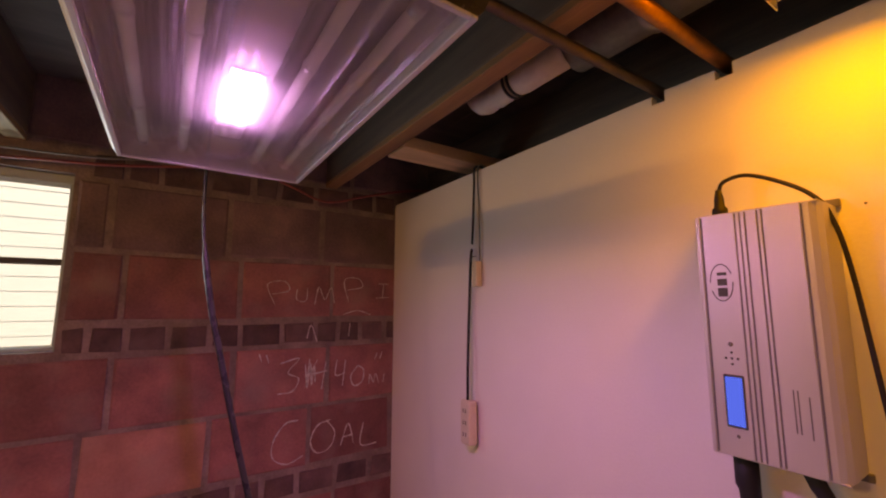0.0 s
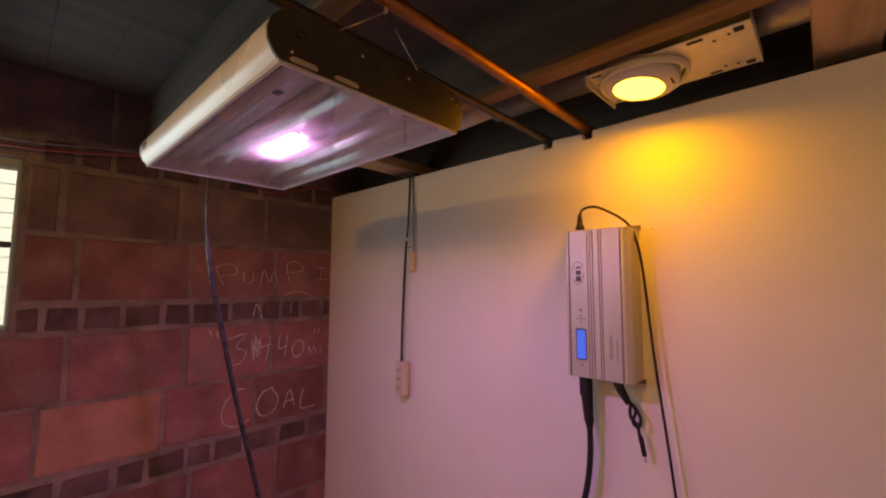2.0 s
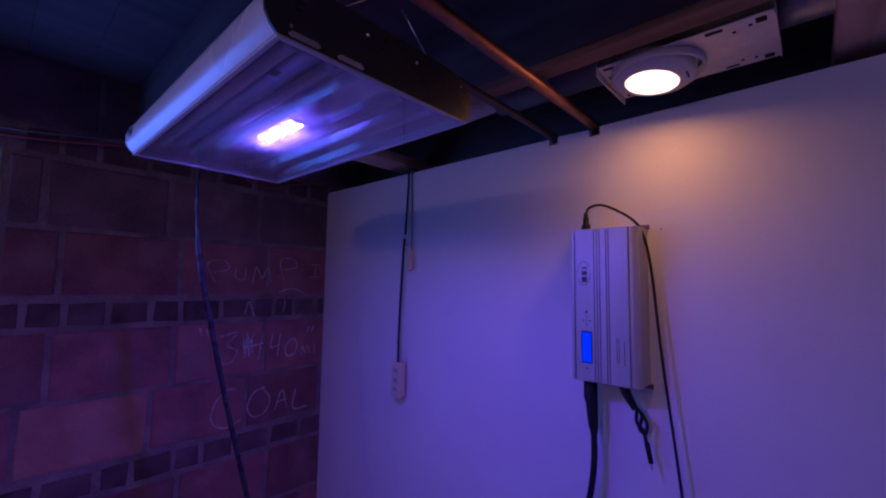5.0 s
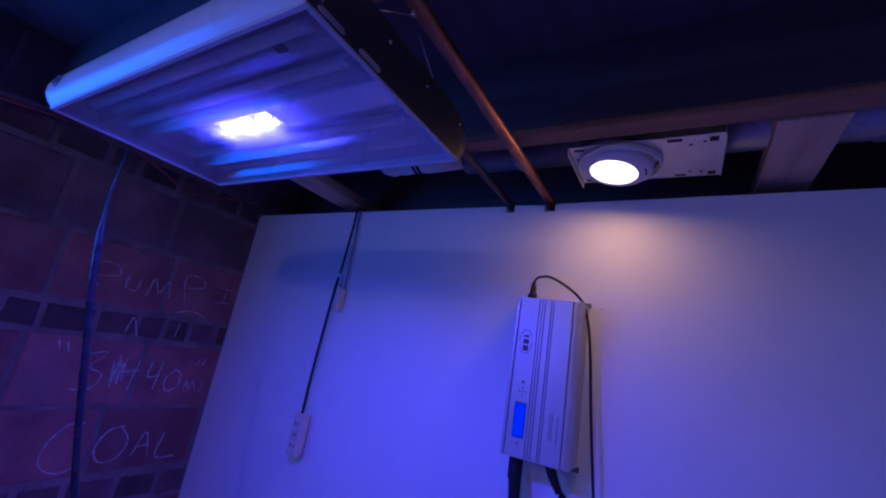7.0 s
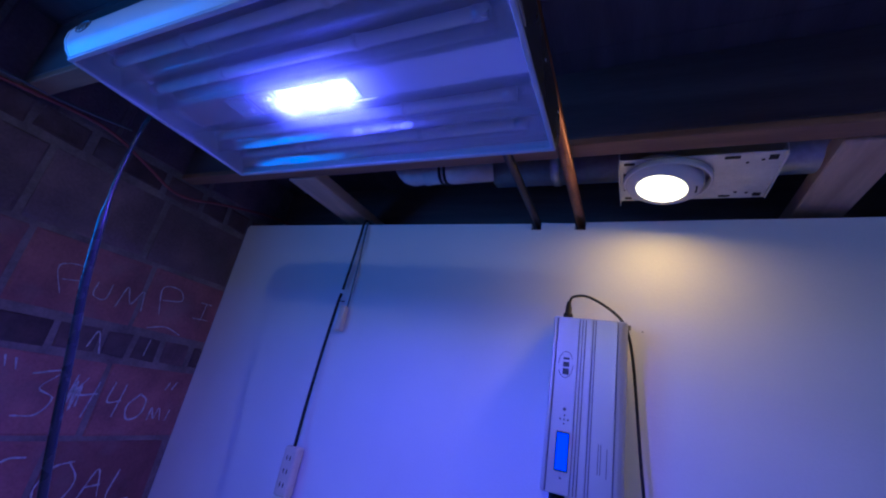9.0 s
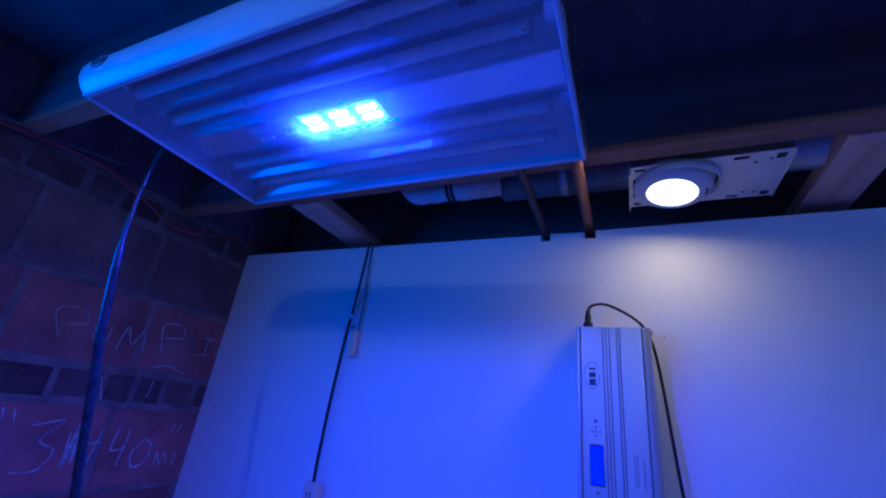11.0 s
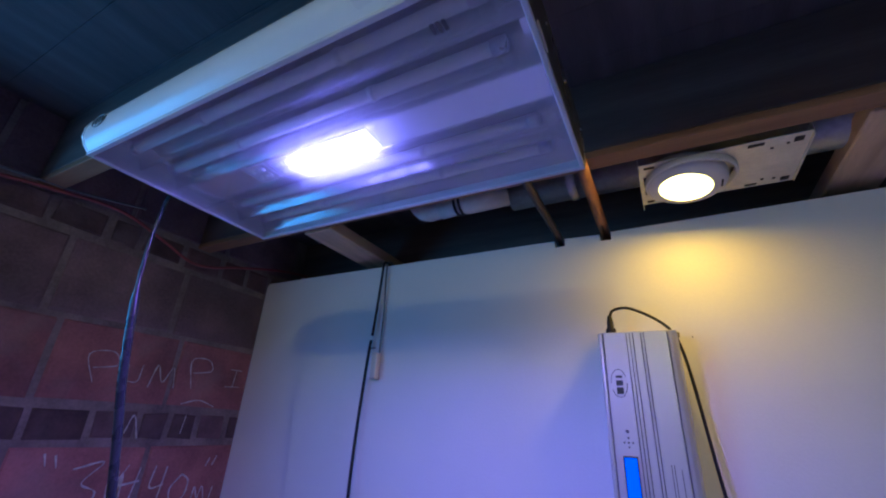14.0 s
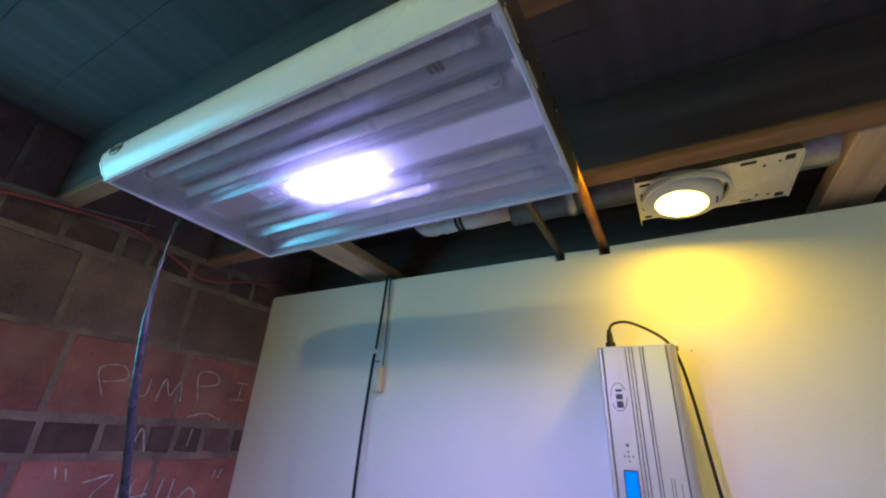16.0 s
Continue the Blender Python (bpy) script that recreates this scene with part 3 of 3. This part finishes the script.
# ---- the control box on the wall ----
def control_box():
    x0, x1, z0, z1, yf = 1.316, 1.483, 1.372, 1.754, -0.083
    t = thing("control_box", ((x0 + x1) / 2, -0.04, z0), "silver aluminium control box with blue display on the wall", "control box")
    # extruded body with grooves and rounded corners
    front = [(x0, -0.001), (x0, yf + 0.006), (x0 + 0.003, yf), (x0 + 0.0085, yf), (x0 + 0.0095, yf + 0.0025), (x0 + 0.012, yf + 0.0025), (x0 + 0.013, yf)]
    for g in (1.378, 1.385, 1.392, 1.4085, 1.4145):
        front += [(g - 0.0014, yf), (g - 0.0011, yf + 0.0022), (g + 0.0011, yf + 0.0022), (g + 0.0014, yf)]
    front += [(1.4605, yf), (1.4615, yf + 0.0022), (1.4635, yf + 0.0022), (1.4645, yf), (x1 - 0.012, yf + 0.0015), (x1 - 0.005, yf + 0.006), (x1, yf + 0.016), (x1, -0.001)]
    part("body", prism(B(), front, "z", z0, z1), SILVER, t, "silver ribbed aluminium body")
    for g in (1.378, 1.385, 1.392, 1.4085, 1.4145, 1.4625, 1.3268):
        part("groove", box(B(), (g - 0.0009, yf + 0.0012, z0 + 0.001), (g + 0.0009, yf + 0.003, z1 - 0.001)), GROOVE, t)
    for z in (z0, z1):
        s = -1 if z == z0 else 1
        part("end_plate", box(B(), (x0 + 0.002, yf + 0.003, min(z, z + s * 0.0025)), (x1 - 0.002, -0.001, max(z, z + s * 0.0025)), 0.0008), SILVER, t)
    for z in (z0 - 0.012, z1 + 0.0):
        part("wall_tab", box(B(), (x1 - 0.03, -0.006, z), (x1 + 0.006, -0.001, z + 0.012), 0.001), GROOVE, t)
    # display
    d = part("display_frame", box(B(), (1.3425, yf - 0.0014, 1.4145), (1.3715, yf + 0.0005, 1.4955), 0.001), INK, t, "dark display bezel")
    part("display", box(B(), (1.3452, yf - 0.0022, 1.418), (1.3688, yf - 0.001, 1.492), 0.0006), LCD_ON, d, "lit blue display")
    # keys
    for x, z, r in ((1.357, 1.53, 0.0019), (1.357, 1.521, 0.0019), (1.357, 1.512, 0.0019), (1.3485, 1.521, 0.0019), (1.3655, 1.521, 0.0019), (1.357, 1.402, 0.0026), (1.3565, 1.543, 0.0036)):
        bm = B()
        lathe(bm, [(0.0004, 0.0014), (r * 0.8, 0.0013), (r, 0.0)], pose(x, yf, z, 90, 0, 0), 12)
        part("key", bm, GROOVE if r > 0.0022 else INK, t)
    # oval badge as plain shapes
    bm = B()
    for sgn in (1, -1):
        arc = [(1.3515 + sgn * 0.0165 * math.sin(a), yf - 0.0003, 1.642 + sgn * 0.03 * math.cos(a)) for a in [radians(150 + 9 * k) - radians(60) for k in range(18)]]
        tube(bm, arc, 0.0007, 5)
    part("badge_oval", bm, INK, t, "thin dark oval badge outline")
    for z, h in ((1.626, 0.014), (1.6425, 0.011), (1.656, 0.005)):
        part("badge_mark", box(B(), (1.3455, yf - 0.0007, z - h / 2), (1.3595, yf + 0.0005, z + h / 2), 0.0004), INK, t, "dark green badge mark")
    for x, za, zb in ((1.4315, 1.425, 1.485), (1.4365, 1.425, 1.485), (1.449, 1.42, 1.478)):
        part("print_bar", box(B(), (x - 0.0008, yf - 0.0005, za), (x + 0.0008, yf + 0.0005, zb)), GROOVE, t, "small grey print")
    for x, z in ((x0 + 0.012, z1), (x1 - 0.012, z1), (x0 + 0.012, z0), (x1 - 0.012, z0)):
        s = 1 if z == z1 else -1
        bm = B()
        lathe(bm, [(0.0005, s * 0.0045), (0.003, s * 0.004), (0.0035, s * 0.002)], Matrix.Translation((x, -0.06, z)), 10)
        part("screw", bm, STEEL, t)
    return t


control_box()


def cord(name, points, r, material, label, steps=8, category="cable"):
    return whole(name, tube(B(), smooth_line(points, steps), r, 10), material, label, category)


mains = thing("mains_cord", (1.343, -0.045, 1.757), "black mains cord plugged into the top of the control box", "cable")
part("cord", tube(B(), smooth_line([(1.343, -0.045, 1.80), (1.352, -0.045, 1.818), (1.385, -0.045, 1.822), (1.43, -0.045, 1.80), (1.466, -0.04, 1.771), (1.484, -0.036, 1.735), (1.498, -0.03, 1.65),
                                   (1.518, -0.03, 1.43), (1.552, -0.03, 1.12), (1.59, -0.03, 0.7), (1.62, -0.03, 0.0)], 8), 0.0034, 10), RUBBER, mains)
bm = B()
tube(bm, [(1.343, -0.045, 1.757), (1.343, -0.045, 1.772), (1.343, -0.045, 1.776), (1.343, -0.045, 1.789), (1.343, -0.045, 1.806)], [0.0125, 0.0115, 0.008, 0.0075, 0.0045], 12)
part("plug", bm, RUBBER, mains, "moulded black plug")

lead = thing("thick_lead", (1.348, -0.04, 1.36), "thick black lead with a long connector under the box", "cable")
bm = B()
tube(bm, [(1.347, -0.04, 1.37), (1.347, -0.04, 1.318), (1.349, -0.04, 1.312), (1.353, -0.04, 1.25), (1.354, -0.04, 1.244), (1.354, -0.04, 1.232)], [0.017, 0.017, 0.015, 0.0125, 0.011, 0.0085], 16)
part("connector", bm, RUBBER, lead, "ribbed black connector")
part("cord", tube(B(), smooth_line([(1.354, -0.04, 1.24), (1.354, -0.04, 1.17), (1.343, -0.035, 1.09), (1.322, -0.03, 1.0), (1.28, -0.03, 0.8), (1.25, -0.03, 0.4), (1.24, -0.03, 0.0)], 8), 0.0078, 12), RUBBER, lead)

short = thing("short_lead", (1.43, -0.035, 1.36), "short black coiled lead with a bare plug hanging loose", "cable")
part("plug", tube(B(), [(1.428, -0.04, 1.37), (1.437, -0.038, 1.345), (1.455, -0.034, 1.312)], [0.012, 0.0115, 0.008], 12), RUBBER, short)
part("loop", tube(B(), smooth_line([(1.448, -0.034, 1.322), (1.468, -0.03, 1.305), (1.48, -0.03, 1.28), (1.475, -0.03, 1.258), (1.462, -0.03, 1.268), (1.468, -0.026, 1.295), (1.46, -0.034, 1.312), (1.457, -0.03, 1.28), (1.474, -0.028, 1.262)], 6), 0.0042, 8), RUBBER, short)
part("tail", tube(B(), [(1.472, -0.028, 1.262), (1.476, -0.028, 1.24), (1.478, -0.028, 1.236), (1.486, -0.028, 1.192)], [0.004, 0.0045, 0.0062, 0.0056], 10), RUBBER, short)
part("pin", tube(B(), [(1.486, -0.028, 1.192), (1.488, -0.028, 1.178)], 0.0022, 8), STEEL, short)
whole("nail", lathe(B(), [(0.0004, 0.0015), (0.0014, 0.001), (0.0018, 0.0)], pose(1.515, 0.0, 1.754, 90, 0, 0), 10), GROOVE, "small nail head in the white wall", "nail")

# ---- cords hanging over the wall's top ----
cord("black_cord", [(0.606, 0.05, 2.065), (0.61, -0.01, 2.06), (0.607, -0.014, 2.0), (0.6, -0.014, 1.88), (0.594, -0.014, 1.80)], 0.0042, RUBBER, "dark cord hanging over the wall's top edge")
cord("pale_cord", [(0.618, 0.05, 2.062), (0.622, -0.008, 2.055), (0.626, -0.008, 1.9), (0.628, -0.01, 1.74)], 0.0028, GREYCORD, "thin grey cord hanging down to a plug")
coupler = thing("cord_coupler", (0.624, -0.016, 1.66), "small ivory inline plug on the hanging cord", "plug")
part("shell", box(B(), (0.612, -0.03, 1.66), (0.634, -0.006, 1.742), 0.004, 2), BEIGE, coupler)
part("prong", box(B(), (0.59, -0.018, 1.757), (0.615, -0.014, 1.76), 0.0008), RUBBER, coupler)
strip = thing("extension_socket", (0.59, -0.03, 1.18), "ivory extension socket hanging on a black cord", "socket")
part("cord", tube(B(), smooth_line([(0.592, -0.014, 1.785), (0.59, -0.018, 1.74), (0.581, -0.02, 1.55), (0.582, -0.026, 1.4), (0.586, -0.03, 1.303)], 6), 0.0046, 10), RUBBER, strip)
body = part("body", box(B(), (0.565, -0.045, 1.174), (0.612, -0.012, 1.306), 0.006, 2), BEIGE, strip, "ivory socket block")
for z in (1.205, 1.24, 1.275):
    for dx in (-0.006, 0.006):
        part("hole", box(B(), (0.588 + dx - 0.0015, -0.0458, z - 0.006), (0.588 + dx + 0.0015, -0.0445, z + 0.006)), HOLE, body)

# ---- wires along the block wall ----
cord("red_wire", [(0.03, -3.0, 2.02), (0.03, -1.6, 2.01), (0.03, -1.142, 2.03), (0.03, -0.979, 2.046), (0.03, -0.8, 2.075), (0.03, -0.607, 2.095), (0.03, -0.468, 2.058), (0.03, -0.354, 2.018),
                  (0.03, -0.27, 2.026), (0.03, -0.178, 2.058), (0.03, 0.04, 2.118), (0.03, 0.25, 2.15)], 0.0048, REDCORD, "red-brown wire sagging along the block wall", category="wire")
cord("grey_wire", [(0.045, -3.0, 2.05), (0.045, -1.5, 2.045), (0.045, -1.1, 2.05), (0.045, -0.9, 2.075), (0.05, -0.7, 2.095), (0.06, -0.55, 2.12)], 0.0034, GREYCORD, "thin grey wire along the top of the block wall", category="wire")

bracket = thing("metal_bracket", (0.44, -1.3, 2.08), "white perforated metal bracket screwed under the joist", "bracket")
part("rail", box(B(), (0.37, -1.75, 2.074), (0.53, -1.236, 2.087), 0.002), PLATE, bracket)
part("recess", box(B(), (0.405, -1.7, 2.0725), (0.49, -1.268, 2.0745), 0.0008), GROOVE, bracket)
for x in (0.39, 0.51):
    bm = B()
    lathe(bm, [(0.0005, -0.004), (0.006, -0.003), (0.007, 0.0)], Matrix.Translation((x, -1.243, 2.0735)), 12)
    part("screw", bm, STEEL, bracket)


# ---- chalk writing ----
rough_hand = random.Random(5)


def chalk(name, strokes, label, r=0.0026):
    t = thing(name, (0.0, strokes[0][0][0], strokes[0][0][1]), label, "chalk writing")
    for s in strokes:
        pts = smooth_line([(0.0015, a, b) for a, b in s], 5) if len(s) > 2 else [Vector((0.0015, a, b)) for a, b in s]
        bm = tube(B(), pts, [r * rough_hand.uniform(0.45, 1.35) for _ in pts], 6)
        for v in bm.verts:
            v.co.x = 0.0015 + (v.co.x - 0.0015) * 0.45
        part("stroke", bm, CHALK, t)
    return t


chalk("coal_writing", [
    [(-0.395, 1.165), (-0.44, 1.16), (-0.48, 1.105), (-0.48, 1.045), (-0.43, 1.015), (-0.37, 1.035)],
    [(-0.27, 1.15), (-0.32, 1.135), (-0.345, 1.08), (-0.32, 1.035), (-0.27, 1.045), (-0.25, 1.1), (-0.285, 1.15)],
    [(-0.225, 1.045), (-0.195, 1.125), (-0.17, 1.045)], [(-0.215, 1.075), (-0.175, 1.08)],
    [(-0.13, 1.12), (-0.14, 1.035), (-0.07, 1.03)]], "the word COAL chalked in white on the blocks")
chalk("number_writing", [
    [(-0.545, 1.42), (-0.535, 1.39)], [(-0.52, 1.415), (-0.51, 1.385)],
    [(-0.47, 1.38), (-0.4, 1.395), (-0.44, 1.345), (-0.4, 1.32), (-0.42, 1.275), (-0.475, 1.27)],
    [(-0.36, 1.39), (-0.37, 1.285)], [(-0.376, 1.372), (-0.366, 1.28), (-0.356, 1.374), (-0.35, 1.288), (-0.342, 1.366), (-0.336, 1.3)], [(-0.33, 1.385), (-0.35, 1.335), (-0.29, 1.34)], [(-0.295, 1.375), (-0.31, 1.27)],
    [(-0.25, 1.38), (-0.255, 1.32), (-0.215, 1.325)], [(-0.215, 1.375), (-0.225, 1.275)],
    [(-0.16, 1.35), (-0.19, 1.31), (-0.175, 1.27), (-0.14, 1.285), (-0.135, 1.33), (-0.16, 1.35)],
    [(-0.11, 1.27), (-0.105, 1.31), (-0.09, 1.275), (-0.08, 1.31), (-0.065, 1.27)], [(-0.04, 1.305), (-0.045, 1.27)],
    [(-0.075, 1.395), (-0.085, 1.37)], [(-0.05, 1.4), (-0.062, 1.372)]], "a faint quoted number chalked on the blocks")
chalk("pump_writing", [
    [(-0.5, 1.6), (-0.53, 1.675), (-0.47, 1.69), (-0.45, 1.655), (-0.51, 1.64)],
    [(-0.42, 1.66), (-0.42, 1.62), (-0.385, 1.615), (-0.38, 1.665)],
    [(-0.35, 1.6), (-0.335, 1.67), (-0.31, 1.62), (-0.285, 1.67), (-0.27, 1.605)],
    [(-0.21, 1.61), (-0.23, 1.7), (-0.17, 1.71), (-0.15, 1.675), (-0.215, 1.66)],
    [(-0.075, 1.69), (-0.03, 1.69)], [(-0.05, 1.69), (-0.055, 1.63)], [(-0.085, 1.628), (-0.025, 1.632)],
    [(-0.23, 1.56), (-0.17, 1.575), (-0.11, 1.558)]], "faint letters PUMP I chalked on the blocks", 0.0018)
chalk("chalk_ticks", [[(-0.375, 1.47), (-0.36, 1.52), (-0.335, 1.455)], [(-0.2, 1.525), (-0.205, 1.47)]], "two short chalk ticks on the small bricks", 0.0022)


# ---- blocks of the west wall ----
def piece(w, h, material, seed):
    """A slightly uneven block, its face proud and its edges worn."""
    rnd = random.Random(seed)
    bm = B()
    u, v, e = w / 2, h / 2, 0.004
    j = lambda a: a + rnd.uniform(-0.0038, 0.0038)
    back = [bm.verts.new((-0.02, a, b)) for a, b in ((-u, -v), (u, -v), (u, v), (-u, v))]
    mid = [bm.verts.new((-0.003, j(a), j(b))) for a, b in ((-u, -v), (u, -v), (u, v), (-u, v))]
    face = [bm.verts.new((rnd.uniform(-0.0016, 0.0012), j(a), j(b))) for a, b in ((-u + e, -v + e), (u - e, -v + e), (u - e, v - e), (-u + e, v - e))]
    for r, s in ((back, mid), (mid, face)):
        for k in range(4):
            bm.faces.new((r[k], r[(k + 1) % 4], s[(k + 1) % 4], s[k]))
    bm.faces.new(face)
    bmesh.ops.recalc_face_normals(bm, faces=bm.faces[:])
    return mesh_from("brick" if material is HEADER else "block", bm, material)


MESHES = {}


def lay(ya, yb, za, zb, material, name):
    w, h = round(yb - ya, 3), round(zb - za, 3)
    if material is BLOCK and za < 1.15 < zb and ya < -0.87 < yb:
        material = PALE             # the one cleaner block under the window
    if w < 0.03 or h < 0.02:
        return
    key = (w, h, material.name, random.randrange(3))
    if key not in MESHES:
        MESHES[key] = piece(w, h, material, len(MESHES))
    ob = new(name, MESHES[key])
    ob.parent = wall_west
    ob.matrix_parent_inverse = home(wall_west).inverted()
    ob.matrix_basis = pose(random.uniform(-0.001, 0.0005), (ya + yb) / 2, (za + zb) / 2, random.uniform(-0.7, 0.7), 0, 0)


def course(za, zb, pitch, start, material, name, gap):
    y = start
    while y > -3.3:
        step = pitch * random.choice((0.8, 0.94, 1.06, 1.22) if material is HEADER else (1.0,))
        ya, yb = y - step + gap, y
        y -= step
        if yb > 0.3:
            continue
        spans = [(ya, yb, za, zb)]
        if zb > WIN[2] - 0.012 and za < WIN[3] + 0.012:
            lo, hi = WIN[0] - 0.015, WIN[1] + 0.015
            if yb > lo and ya < hi:
                spans = [(max(ya, hi), yb, za, zb)] if yb > hi else []
                spans += [(ya, min(yb, lo), za, zb)] if ya < lo else []
                if za < WIN[2] - 0.05:
                    spans.append((max(ya, lo), min(yb, hi), za, WIN[2] - 0.012))
        for s in spans:
            lay(*s, material, name)


PERIOD = 0.552
for k in range(-2, 2):
    z = 1.455 + PERIOD * k
    course(z, z + 0.072, 0.118, 0.235 + 0.03 * k, HEADER, "brick", 0.02)
    course(z + 0.098, z + 0.303, 0.34, 0.39 + 0.07 * k, SOOTY if k > 0 else BLOCK, "block", 0.018)
    course(z + 0.32, z + 0.53, 0.34, 0.34 - 0.04 * k, SOOTY if k >= 0 else BLOCK, "block", 0.018)
